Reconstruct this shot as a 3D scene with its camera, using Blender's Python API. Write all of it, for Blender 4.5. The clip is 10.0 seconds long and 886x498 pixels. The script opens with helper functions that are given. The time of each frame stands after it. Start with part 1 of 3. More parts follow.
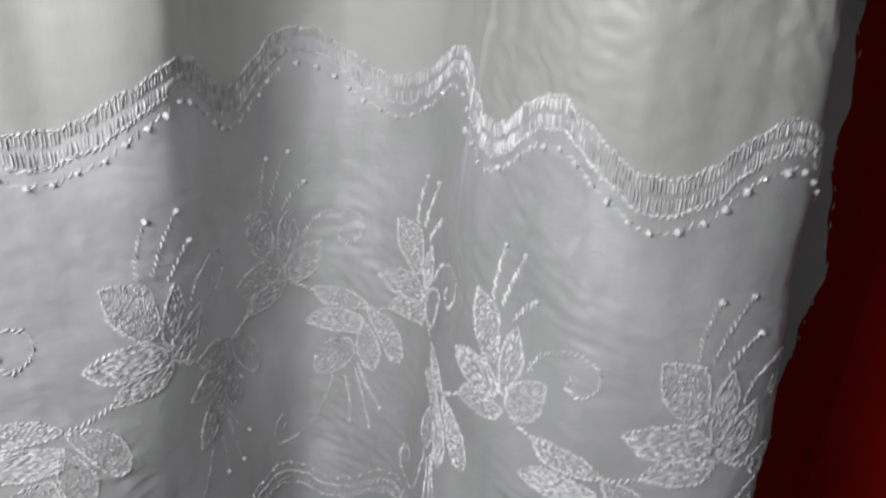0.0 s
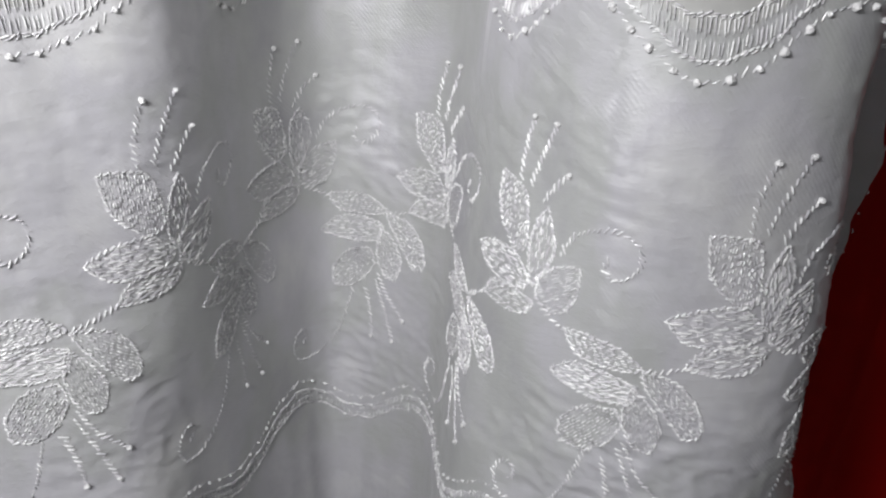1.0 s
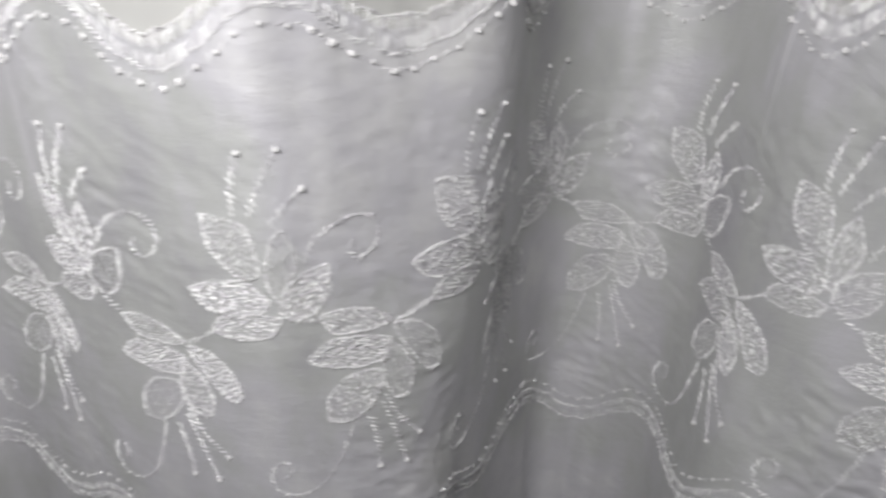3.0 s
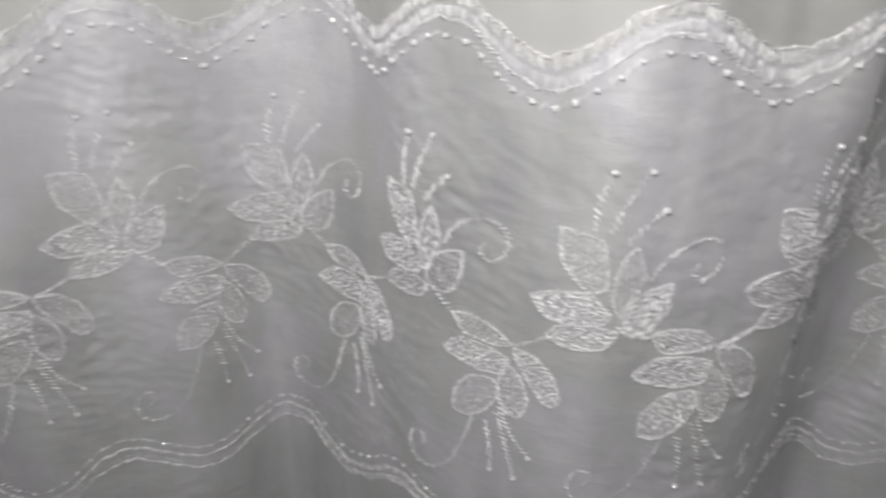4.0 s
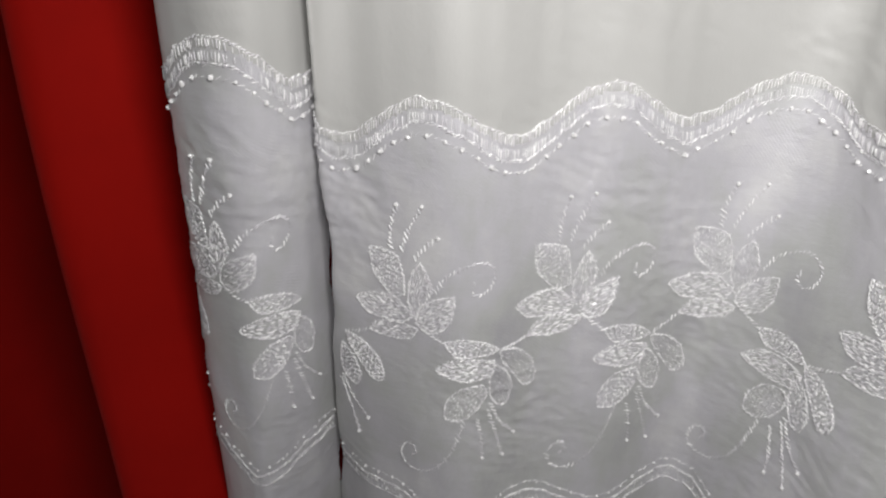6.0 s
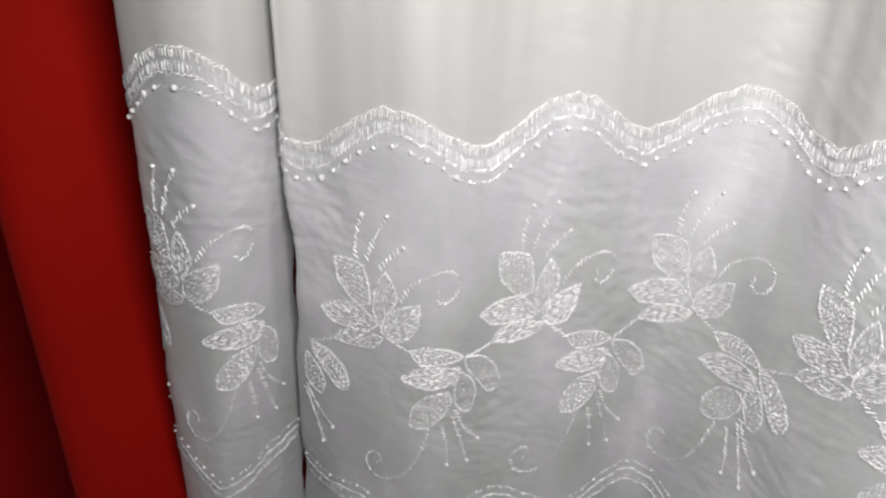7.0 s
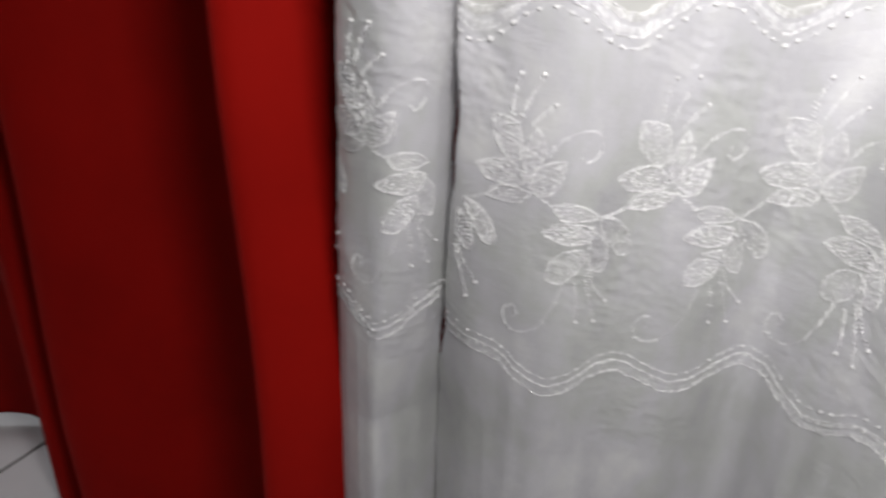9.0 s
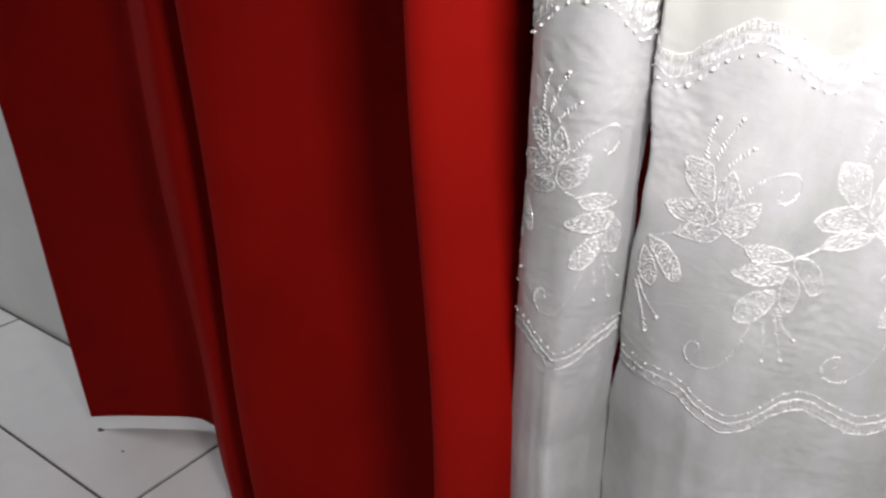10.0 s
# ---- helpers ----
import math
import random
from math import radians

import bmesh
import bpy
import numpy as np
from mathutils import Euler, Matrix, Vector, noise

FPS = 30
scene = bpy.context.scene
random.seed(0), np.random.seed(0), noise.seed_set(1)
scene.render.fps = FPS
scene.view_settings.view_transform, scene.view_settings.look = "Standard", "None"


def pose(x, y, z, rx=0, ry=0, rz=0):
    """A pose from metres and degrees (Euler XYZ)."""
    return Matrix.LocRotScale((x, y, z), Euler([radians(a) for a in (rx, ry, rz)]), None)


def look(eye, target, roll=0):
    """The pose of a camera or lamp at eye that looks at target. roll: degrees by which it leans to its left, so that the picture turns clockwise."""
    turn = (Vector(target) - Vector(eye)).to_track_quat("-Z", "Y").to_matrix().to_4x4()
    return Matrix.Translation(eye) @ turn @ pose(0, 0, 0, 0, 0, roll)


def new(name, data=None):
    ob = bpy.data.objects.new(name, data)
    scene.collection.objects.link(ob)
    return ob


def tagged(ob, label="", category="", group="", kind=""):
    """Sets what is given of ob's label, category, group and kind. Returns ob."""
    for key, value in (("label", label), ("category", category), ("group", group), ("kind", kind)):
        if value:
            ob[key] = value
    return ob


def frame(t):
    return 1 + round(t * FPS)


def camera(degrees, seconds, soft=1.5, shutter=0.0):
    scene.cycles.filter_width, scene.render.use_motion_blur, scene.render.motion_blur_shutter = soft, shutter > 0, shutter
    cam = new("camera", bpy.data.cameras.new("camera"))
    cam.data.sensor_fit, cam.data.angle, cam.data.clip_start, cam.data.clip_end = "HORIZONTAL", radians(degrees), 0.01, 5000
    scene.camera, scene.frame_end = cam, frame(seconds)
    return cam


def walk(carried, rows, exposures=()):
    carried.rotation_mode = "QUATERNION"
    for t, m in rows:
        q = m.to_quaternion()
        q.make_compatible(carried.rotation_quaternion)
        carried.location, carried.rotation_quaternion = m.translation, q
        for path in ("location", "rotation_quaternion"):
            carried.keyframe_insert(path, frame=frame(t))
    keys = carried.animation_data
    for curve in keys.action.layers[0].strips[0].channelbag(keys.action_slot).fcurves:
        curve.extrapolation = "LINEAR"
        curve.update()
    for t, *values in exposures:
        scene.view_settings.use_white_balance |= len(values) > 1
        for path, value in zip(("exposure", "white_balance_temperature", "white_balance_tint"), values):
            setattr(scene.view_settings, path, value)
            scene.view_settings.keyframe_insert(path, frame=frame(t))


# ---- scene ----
cam = camera(59.75, 10.0, soft=2.25, shutter=0.45)
PATH = [
    (0, (0.4413, -0.2891, 0.6881), (0.6658, 0.8703, 0.1444), 2.74),
    (0.2, (0.4400, -0.2890, 0.6770), (0.6627, 0.8980, 0.1006), 2.00),
    (0.5, (0.4386, -0.2864, 0.6589), (0.6444, 0.8531, 0.0681), 1.80),
    (1, (0.4435, -0.2810, 0.6524), (0.6276, 0.8545, 0.0467), 0.84),
    (1.5, (0.4385, -0.2766, 0.6527), (0.6139, 0.8597, 0.0461), 0.08),
    (2, (0.4329, -0.2785, 0.6552), (0.5844, 0.8603, 0.0468), -0.82),
    (2.2, (0.4270, -0.2818, 0.6556), (0.5596, 0.8591, 0.0468), -1.32),
    (3.3, (0.3149, -0.2985, 0.6569), (0.3699, 0.8696, 0.0892), 0.94),
    (3.5, (0.2986, -0.3017, 0.6580), (0.3109, 0.8685, 0.0919), 0.82),
    (4, (0.2663, -0.3048, 0.6624), (0.1340, 0.8603, 0.1011), 0.44),
    (4.5, (0.2333, -0.3189, 0.6726), (-0.0458, 0.8274, 0.1266), -0.18),
    (5, (0.1892, -0.3352, 0.6846), (-0.1902, 0.7950, 0.1664), -0.53),
    (5.5, (0.1577, -0.3410, 0.6919), (-0.2861, 0.7572, 0.1560), -0.11),
    (6.8, (0.1390, -0.3486, 0.7013), (-0.2478, 0.7746, 0.1734), 0.77),
    (7, (0.1401, -0.3477, 0.7003), (-0.2280, 0.7821, 0.1729), 1.13),
    (7.5, (0.1380, -0.3392, 0.6938), (-0.1841, 0.7844, 0.1248), 2.80),
    (8, (0.1584, -0.3517, 0.6719), (-0.1405, 0.7519, 0.0532), 3.57),
    (8.5, (0.1702, -0.3724, 0.6658), (-0.1570, 0.7201, 0.0418), 2.89),
    (8.8, (0.1630, -0.4040, 0.6580), (-0.2974, 0.6021, 0.1262), 1.80),
    (9, (0.1526, -0.4235, 0.6612), (-0.3841, 0.6193, 0.1005), 1.55),
    (9.2, (0.1400, -0.4430, 0.6650), (-0.4397, 0.5607, 0.1578), 0.70),
    (9.5, (0.1205, -0.4550, 0.6790), (-0.5248, 0.5251, 0.1196), -0.78),
    (10, (0.1252, -0.4569, 0.6823), (-0.5878, 0.4871, 0.1433), -1.80),
]
walk(cam, [(t, look(e, g, r)) for t, e, g, r in PATH],
     exposures=[(0, 0.12, 6430, 10), (0.6, 0.34, 6430, 10), (2.2, 0.44, 6480, 10), (3.5, -0.18, 6600, 10), (4.5, -0.24, 6640, 10), (5.5, -0.06, 6640, 10), (7, 0.26, 6640, 10), (7.5, 0.32, 6640, 10), (8, 0.44, 6640, 10), (8.5, 0.40, 6650, 10), (9.2, 0.56, 6660, 10), (9.5, 0.64, 6680, 10), (10, 0.96, 6720, 10)])

# ---- light ----
world = bpy.data.worlds.new("room_air")
scene.world = world
world.use_nodes = True
world.node_tree.nodes["Background"].inputs[0].default_value = (0.9, 0.95, 1.0, 1)
world.node_tree.nodes["Background"].inputs[1].default_value = 0.02


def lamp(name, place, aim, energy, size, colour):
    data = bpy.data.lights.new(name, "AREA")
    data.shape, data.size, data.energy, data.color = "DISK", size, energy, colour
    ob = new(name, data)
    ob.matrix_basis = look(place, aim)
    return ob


# unseen fill lamp, added close in front of the curtain to brighten it
front_fill = lamp("front_fill_light", (0.225, -0.335, 0.78), (0.225, 0.0, 0.56), 2.4, 0.22, (0.99, 0.98, 1.0))
front_fill.data.shape, front_fill.data.size_y = "RECTANGLE", 0.05
lamp("ceiling_light", (-2.1, -0.45, 2.50), (-1.6, -0.4, 0), 10, 0.35, (0.93, 0.96, 1.0))
FLOOR = -0.036


# ---- materials ----
def material(name):
    m = bpy.data.materials.new(name)
    m.use_nodes = True
    nt = m.node_tree
    return m, nt, nt.nodes["Principled BSDF"]


def link(nt, a, b):
    nt.links.new(a, b)


def noise_of(nt, scale, detail=4.0, rough=0.6, stretch=None, coords="Object"):
    tc = nt.nodes.new("ShaderNodeTexCoord")
    n = nt.nodes.new("ShaderNodeTexNoise")
    n.inputs["Scale"].default_value, n.inputs["Detail"].default_value, n.inputs["Roughness"].default_value = scale, detail, rough
    if stretch:
        mp = nt.nodes.new("ShaderNodeMapping")
        mp.inputs["Scale"].default_value = stretch
        link(nt, tc.outputs[coords], mp.inputs["Vector"])
        link(nt, mp.outputs["Vector"], n.inputs["Vector"])
    else:
        link(nt, tc.outputs[coords], n.inputs["Vector"])
    return n.outputs["Fac"]


def ramp(nt, fac, stops):
    r = nt.nodes.new("ShaderNodeValToRGB")
    while len(r.color_ramp.elements) < len(stops):
        r.color_ramp.elements.new(0.5)
    for e, (p, c) in zip(r.color_ramp.elements, stops):
        e.position, e.color = p, (*c, 1)
    link(nt, fac, r.inputs["Fac"])
    return r.outputs["Color"]


def bump(nt, height, strength, distance, normal=None):
    b = nt.nodes.new("ShaderNodeBump")
    b.inputs["Strength"].default_value, b.inputs["Distance"].default_value = strength, distance
    link(nt, height, b.inputs["Height"])
    if normal:
        link(nt, normal, b.inputs["Normal"])
    return b.outputs["Normal"]


def organza():
    m, nt, p = material("organza")
    # patchy sheen and faint iridescent tints are put into the cloth's colour
    tone = ramp(nt, noise_of(nt, 15, 6, 0.6, (1, 1, 0.6)), [(0.30, (0.39, 0.384, 0.406)), (0.44, (0.47, 0.478, 0.462)), (0.56, (0.53, 0.524, 0.545)), (0.70, (0.63, 0.628, 0.618))])
    link(nt, tone, p.inputs["Base Color"])
    gloss = nt.nodes.new("ShaderNodeMapRange")
    gloss.inputs["From Min"].default_value, gloss.inputs["From Max"].default_value = 0.35, 0.65
    gloss.inputs["To Min"].default_value, gloss.inputs["To Max"].default_value = 0.30, 0.50
    link(nt, noise_of(nt, 34, 5, 0.65, (1, 1, 0.7)), gloss.inputs["Value"])
    link(nt, gloss.outputs["Result"], p.inputs["Roughness"])
    p.inputs["Specular IOR Level"].default_value = 1.0
    p.inputs["Anisotropic"].default_value, p.inputs["Anisotropic Rotation"].default_value = 0.85, 0.25
    along = nt.nodes.new("ShaderNodeTangent")
    along.direction_type, along.axis = "RADIAL", "Z"
    link(nt, along.outputs["Tangent"], p.inputs["Tangent"])
    p.inputs["Sheen Weight"].default_value, p.inputs["Sheen Roughness"].default_value = 0.25, 0.4
    tc = nt.nodes.new("ShaderNodeTexCoord")
    turn = nt.nodes.new("ShaderNodeMapping")
    turn.inputs["Rotation"].default_value = (0, radians(38), 0)
    link(nt, tc.outputs["Object"], turn.inputs["Vector"])
    twill = nt.nodes.new("ShaderNodeTexWave")
    twill.bands_direction = "X"
    twill.inputs["Scale"].default_value, twill.inputs["Distortion"].default_value, twill.inputs["Detail"].default_value, twill.inputs["Detail Scale"].default_value = 230, 3.0, 2, 0.4
    link(nt, turn.outputs["Vector"], twill.inputs["Vector"])
    patch = ramp(nt, noise_of(nt, 26, 4), [(0.45, (0, 0, 0)), (0.65, (1, 1, 1))])
    twill_on = nt.nodes.new("ShaderNodeMath")
    twill_on.operation = "MULTIPLY"
    link(nt, twill.outputs["Fac"], twill_on.inputs[0])
    link(nt, patch, twill_on.inputs[1])
    grain = noise_of(nt, 520, 3, 0.6, (1.0, 1.0, 0.5))
    both = nt.nodes.new("ShaderNodeMath")
    both.operation = "ADD"
    link(nt, twill_on.outputs[0], both.inputs[0])
    link(nt, grain, both.inputs[1])
    weave = both.outputs[0]
    crease = noise_of(nt, 95, 7, 0.68, (0.55, 0.55, 1.25))
    n1 = bump(nt, crease, 0.34, 0.0020)
    ridges = nt.nodes.new("ShaderNodeTexNoise")
    ridges.noise_type = "RIDGED_MULTIFRACTAL"
    ridges.inputs["Scale"].default_value, ridges.inputs["Detail"].default_value = 28, 4
    squash = nt.nodes.new("ShaderNodeMapping")
    squash.inputs["Scale"].default_value = (0.7, 0.7, 1.5)
    squash.inputs["Rotation"].default_value = (0, radians(12), 0)
    link(nt, tc.outputs["Object"], squash.inputs["Vector"])
    link(nt, squash.outputs["Vector"], ridges.inputs["Vector"])
    n2 = bump(nt, ridges.outputs["Fac"], 0.38, 0.0016, n1)
    link(nt, bump(nt, weave, 0.11, 0.0005, n2), p.inputs["Normal"])
    # thin cloth lets some light through
    tr = nt.nodes.new("ShaderNodeBsdfTranslucent")
    link(nt, tone, tr.inputs["Color"])
    mix = nt.nodes.new("ShaderNodeMixShader")
    mix.inputs[0].default_value = 0.18
    out = nt.nodes["Material Output"]
    link(nt, p.outputs[0], mix.inputs[1])
    link(nt, tr.outputs[0], mix.inputs[2])
    link(nt, mix.outputs[0], out.inputs["Surface"])
    return m


def thread():
    m, nt, p = material("silk_thread")
    isle = nt.nodes.new("ShaderNodeNewGeometry").outputs["Random Per Island"]
    # glitter put into the colour: brightness and faint tint differ by stitch
    link(nt, ramp(nt, isle, [(0.0, (0.44, 0.44, 0.45)), (0.35, (0.66, 0.64, 0.66)), (0.65, (0.80, 0.81, 0.79)), (1.0, (0.97, 0.96, 0.95))]), p.inputs["Base Color"])
    rough = nt.nodes.new("ShaderNodeMapRange")
    rough.inputs["To Min"].default_value, rough.inputs["To Max"].default_value = 0.34, 0.06
    link(nt, isle, rough.inputs["Value"])
    link(nt, rough.outputs["Result"], p.inputs["Roughness"])
    p.inputs["Specular IOR Level"].default_value = 1.0
    link(nt, bump(nt, noise_of(nt, 1400, 2), 0.5, 0.0004), p.inputs["Normal"])
    return m


def ivory():
    m, nt, p = material("ivory_satin")
    link(nt, ramp(nt, noise_of(nt, 7, 5, 0.55, (1, 1, 0.35)), [(0.3, (0.37, 0.37, 0.353)), (0.7, (0.44, 0.44, 0.42))]), p.inputs["Base Color"])
    p.inputs["Roughness"].default_value = 0.48
    p.inputs["Sheen Weight"].default_value = 0.15
    n1 = bump(nt, noise_of(nt, 26, 6, 0.65), 0.32, 0.0020)
    link(nt, bump(nt, noise_of(nt, 700, 2, 0.5, (1.0, 1.0, 0.25)), 0.15, 0.0004, n1), p.inputs["Normal"])
    return m


def pearl():
    m, nt, p = material("pearl")
    link(nt, ramp(nt, noise_of(nt, 300, 2), [(0.3, (0.62, 0.62, 0.61)), (0.7, (0.80, 0.79, 0.78))]), p.inputs["Base Color"])
    p.inputs["Roughness"].default_value = 0.14
    p.inputs["Specular IOR Level"].default_value = 0.8
    return m


def red_cloth():
    m, nt, p = material("red_polyester")
    link(nt, ramp(nt, noise_of(nt, 5, 5), [(0.3, (0.215, 0.0026, 0.0012)), (0.7, (0.275, 0.0038, 0.0018))]), p.inputs["Base Color"])
    p.inputs["Roughness"].default_value = 0.8
    p.inputs["Specular IOR Level"].default_value = 0.08
    n1 = bump(nt, noise_of(nt, 22, 4, 0.6, (1, 1, 0.25)), 0.12, 0.004)
    link(nt, bump(nt, noise_of(nt, 900, 2, 0.5), 0.2, 0.0004, n1), p.inputs["Normal"])
    return m


def plaster():
    m, nt, p = material("white_wall_paint")
    link(nt, ramp(nt, noise_of(nt, 4, 6), [(0.3, (0.70, 0.70, 0.69)), (0.7, (0.78, 0.78, 0.77))]), p.inputs["Base Color"])
    p.inputs["Roughness"].default_value = 0.6
    link(nt, bump(nt, noise_of(nt, 90, 5), 0.15, 0.002), p.inputs["Normal"])
    return m


def tile_glaze():
    m, nt, p = material("white_tile_glaze")
    link(nt, ramp(nt, noise_of(nt, 7, 6), [(0.3, (0.66, 0.66, 0.68)), (0.7, (0.74, 0.74, 0.75))]), p.inputs["Base Color"])
    p.inputs["Roughness"].default_value = 0.22
    link(nt, bump(nt, noise_of(nt, 40, 4), 0.04, 0.001), p.inputs["Normal"])
    return m


def grout():
    m, nt, p = material("dark_grout")
    link(nt, ramp(nt, noise_of(nt, 120, 4), [(0.3, (0.07, 0.065, 0.06)), (0.7, (0.14, 0.13, 0.12))]), p.inputs["Base Color"])
    p.inputs["Roughness"].default_value = 0.9
    return m


ORGANZA, IVORY, THREAD, PEARL, RED, WALL, TILE, GROUT = organza(), ivory(), thread(), pearl(), red_cloth(), plaster(), tile_glaze(), grout()


# ---- building helpers ----
def mesh_of(name, verts, faces, mat, smooth=True):
    me = bpy.data.meshes.new(name)
    me.from_pydata([tuple(v) for v in verts], [], [tuple(f) for f in faces])
    me.materials.append(mat)
    if smooth:
        me.polygons.foreach_set("use_smooth", [True] * len(me.polygons))
    me.update()
    return me


def part(name, me, parent, label=""):
    ob = new(name, me)
    ob.parent = parent
    return tagged(ob, label)


def box(name, lo, hi, mat, bevel=0.0):
    bm = bmesh.new()
    bmesh.ops.create_cube(bm, size=1)
    for v in bm.verts:
        v.co = Vector([lo[k] + (hi[k] - lo[k]) * (v.co[k] + 0.5) for k in range(3)])
    if bevel:
        bmesh.ops.bevel(bm, geom=bm.edges[:], offset=bevel, segments=2, affect="EDGES")
    me = bpy.data.meshes.new(name)
    bm.to_mesh(me)
    bm.free()
    me.materials.append(mat)
    return me


def grid_faces(rows, cols):
    a = np.arange(rows * cols).reshape(rows, cols)
    return np.stack([a[:-1, :-1], a[:-1, 1:], a[1:, 1:], a[1:, :-1]], -1).reshape(-1, 4).tolist()


# ---- the room ----
X0, X1, Y0, WALL_Y, HIGH = -2.586, 1.828, -2.617, 0.100, 2.60
tagged(new("wall_window", box("wall_window", (X0, WALL_Y, FLOOR - 0.05), (X1, WALL_Y + 0.15, HIGH), WALL)), "plain white painted wall behind the curtains", "wall", kind="structure")
tagged(new("wall_back", box("wall_back", (X0, Y0 - 0.15, FLOOR - 0.05), (X1, Y0, HIGH), WALL)), "plain white painted room wall", "wall", kind="structure")
tagged(new("wall_west", box("wall_west", (X0 - 0.15, Y0 - 0.15, FLOOR - 0.05), (X0, WALL_Y + 0.15, HIGH), WALL)), "plain white painted room wall", "wall", kind="structure")
tagged(new("wall_east", box("wall_east", (X1, Y0 - 0.15, FLOOR - 0.05), (X1 + 0.15, WALL_Y + 0.15, HIGH), WALL)), "plain white painted room wall", "wall", kind="structure")
tagged(new("ceiling", box("ceiling", (X0 - 0.15, Y0 - 0.15, HIGH), (X1 + 0.15, WALL_Y + 0.15, HIGH + 0.1), WALL)), "plain white painted ceiling", "ceiling", kind="structure")
floor = tagged(new("floor", box("floor", (X0, Y0, FLOOR - 0.05), (X1, WALL_Y, FLOOR - 0.0025), GROUT)), "dark grout bed of the white tiled floor", "floor", kind="structure")
# ---- the white cloth's folds: plan (x, y) at 0.61 m and at 0.38 m above the floor ----
FOLDS = [
    (-0.0800, 0.0300, -0.1000, 0.0500), (-0.1040, -0.0200, -0.1330, -0.0000), (-0.1015, -0.0651, -0.1290, -0.0340), (-0.0718, -0.0869, -0.0999, -0.0493),
    (-0.0451, -0.0872, -0.0839, -0.0471), (-0.0355, -0.0641, -0.0696, -0.0189), (-0.0331, -0.0460, -0.0662, -0.0008), (-0.0282, -0.0601, -0.0598, -0.0035),
    (-0.0141, -0.0538, -0.0264, -0.0200), (0.0344, -0.0513, 0.0240, -0.0223), (0.0659, -0.0130, 0.0624, 0.0063), (0.0972, 0.0063, 0.0956, 0.0249),
    (0.1346, 0.0334, 0.1340, 0.0545), (0.1817, 0.0381, 0.1746, 0.0340), (0.2203, -0.0092, 0.2217, -0.0035), (0.2773, -0.0432, 0.2773, -0.0256),
    (0.3101, -0.0498, 0.3085, -0.0301), (0.3553, -0.0254, 0.3575, -0.0243), (0.3932, -0.0076, 0.3786, 0.0065), (0.4128, 0.0459, 0.4107, 0.0521),
    (0.4409, 0.0701, 0.4402, 0.0734), (0.4973, 0.0493, 0.4862, 0.0432), (0.5103, -0.0166, 0.4940, -0.0258), (0.5275, -0.0706, 0.5401, -0.0658),
]
END = [(0.5707, -0.0848, 0.5837, -0.0844), (0.6046, -0.0753, 0.6275, -0.0686), (0.6179, -0.0227, 0.6520, -0.0195), (0.5986, 0.0288, 0.6334, 0.0311)]
TOP_Z, LOW_Z = 0.61, 0.38


def spline(points, n):
    """A smooth curve through the rows of points, n steps between each two."""
    p = np.array(points, float)
    p = np.vstack([2 * p[0] - p[1], p, 2 * p[-1] - p[-2]])
    w = np.linspace(0, 1, n, endpoint=False)[:, None]
    out = []
    for a, b, c, d in zip(p[:-3], p[1:-2], p[2:-1], p[3:]):
        out.append(0.5 * (2 * b + (c - a) * w + (2 * a - 5 * b + 4 * c - d) * w ** 2 + (3 * b - a - 3 * c + d) * w ** 3))
    return np.vstack(out + [p[-2:-1]])


PLAN = spline(FOLDS + END, 40)
MID = (PLAN[:, :2] + PLAN[:, 2:]) / 2
ARC = np.concatenate([[0], np.cumsum(np.linalg.norm(np.diff(MID, axis=0), axis=1))])
ARC += 0.319 - ARC[9 * 40]
CREASE = ARC[6 * 40]


def on_cloth(s, z):
    """Place of the smooth cloth at arc length s and height z (arrays)."""
    s, z = np.broadcast_arrays(np.asarray(s, float), np.asarray(z, float))
    q = [np.interp(s, ARC, PLAN[:, k]) for k in range(4)]
    w = (TOP_Z - z) / (TOP_Z - LOW_Z)
    w = np.clip(w, -0.8, 1.35)
    return np.stack([q[0] + (q[2] - q[0]) * w, q[1] + (q[3] - q[1]) * w, z], -1)


# fine crumple of the thin cloth: smoothed noise over arc length and height
def crumple(seed, long_s, long_z):
    """Smooth noise with the given wavelengths in metres, on a 1024 x 512 sheet."""
    rng = np.random.default_rng(seed)
    f = np.fft.fft2(rng.standard_normal((512, 1024)))
    ks = np.fft.fftfreq(1024, 1.3 / 1024)[None, :] * long_s
    kz = np.fft.fftfreq(512, 0.9 / 512)[:, None] * long_z
    r = np.hypot(ks, kz)
    h = np.real(np.fft.ifft2(f * np.exp(-((r - 1) ** 2) / 0.35)))
    return h / h.std()


FLAT = np.clip(0.55 + 0.5 * crumple(9, 0.16, 0.14), 0.12, 1.4)
CRUMPLE = 0.85 * FLAT * (0.00030 * (0.8 - np.abs(crumple(1, 0.066, 0.030))) + 0.00038 * (0.8 - np.abs(crumple(5, 0.030, 0.012))) + 0.00014 * (0.8 - np.abs(crumple(6, 0.015, 0.007))) + 0.00010 * crumple(2, 0.009, 0.006)) + 0.0005 * crumple(3, 0.08, 0.10)
PLEATS = 0.00034 * crumple(4, 0.021, 0.60)


def sheet(a, s, z):
    """Bilinear look-up in such a sheet."""
    u = np.clip((s + 0.02) / 1.3 * 1024, 0, 1022.999)
    v = np.clip((z - 0.02) / 0.9 * 512, 0, 510.999)
    i, j = u.astype(int), v.astype(int)
    u, v = u - i, v - j
    return a[j, i] * (1 - u) * (1 - v) + a[j, i + 1] * u * (1 - v) + a[j + 1, i] * (1 - u) * v + a[j + 1, i + 1] * u * v


RIDGE = 0.9457


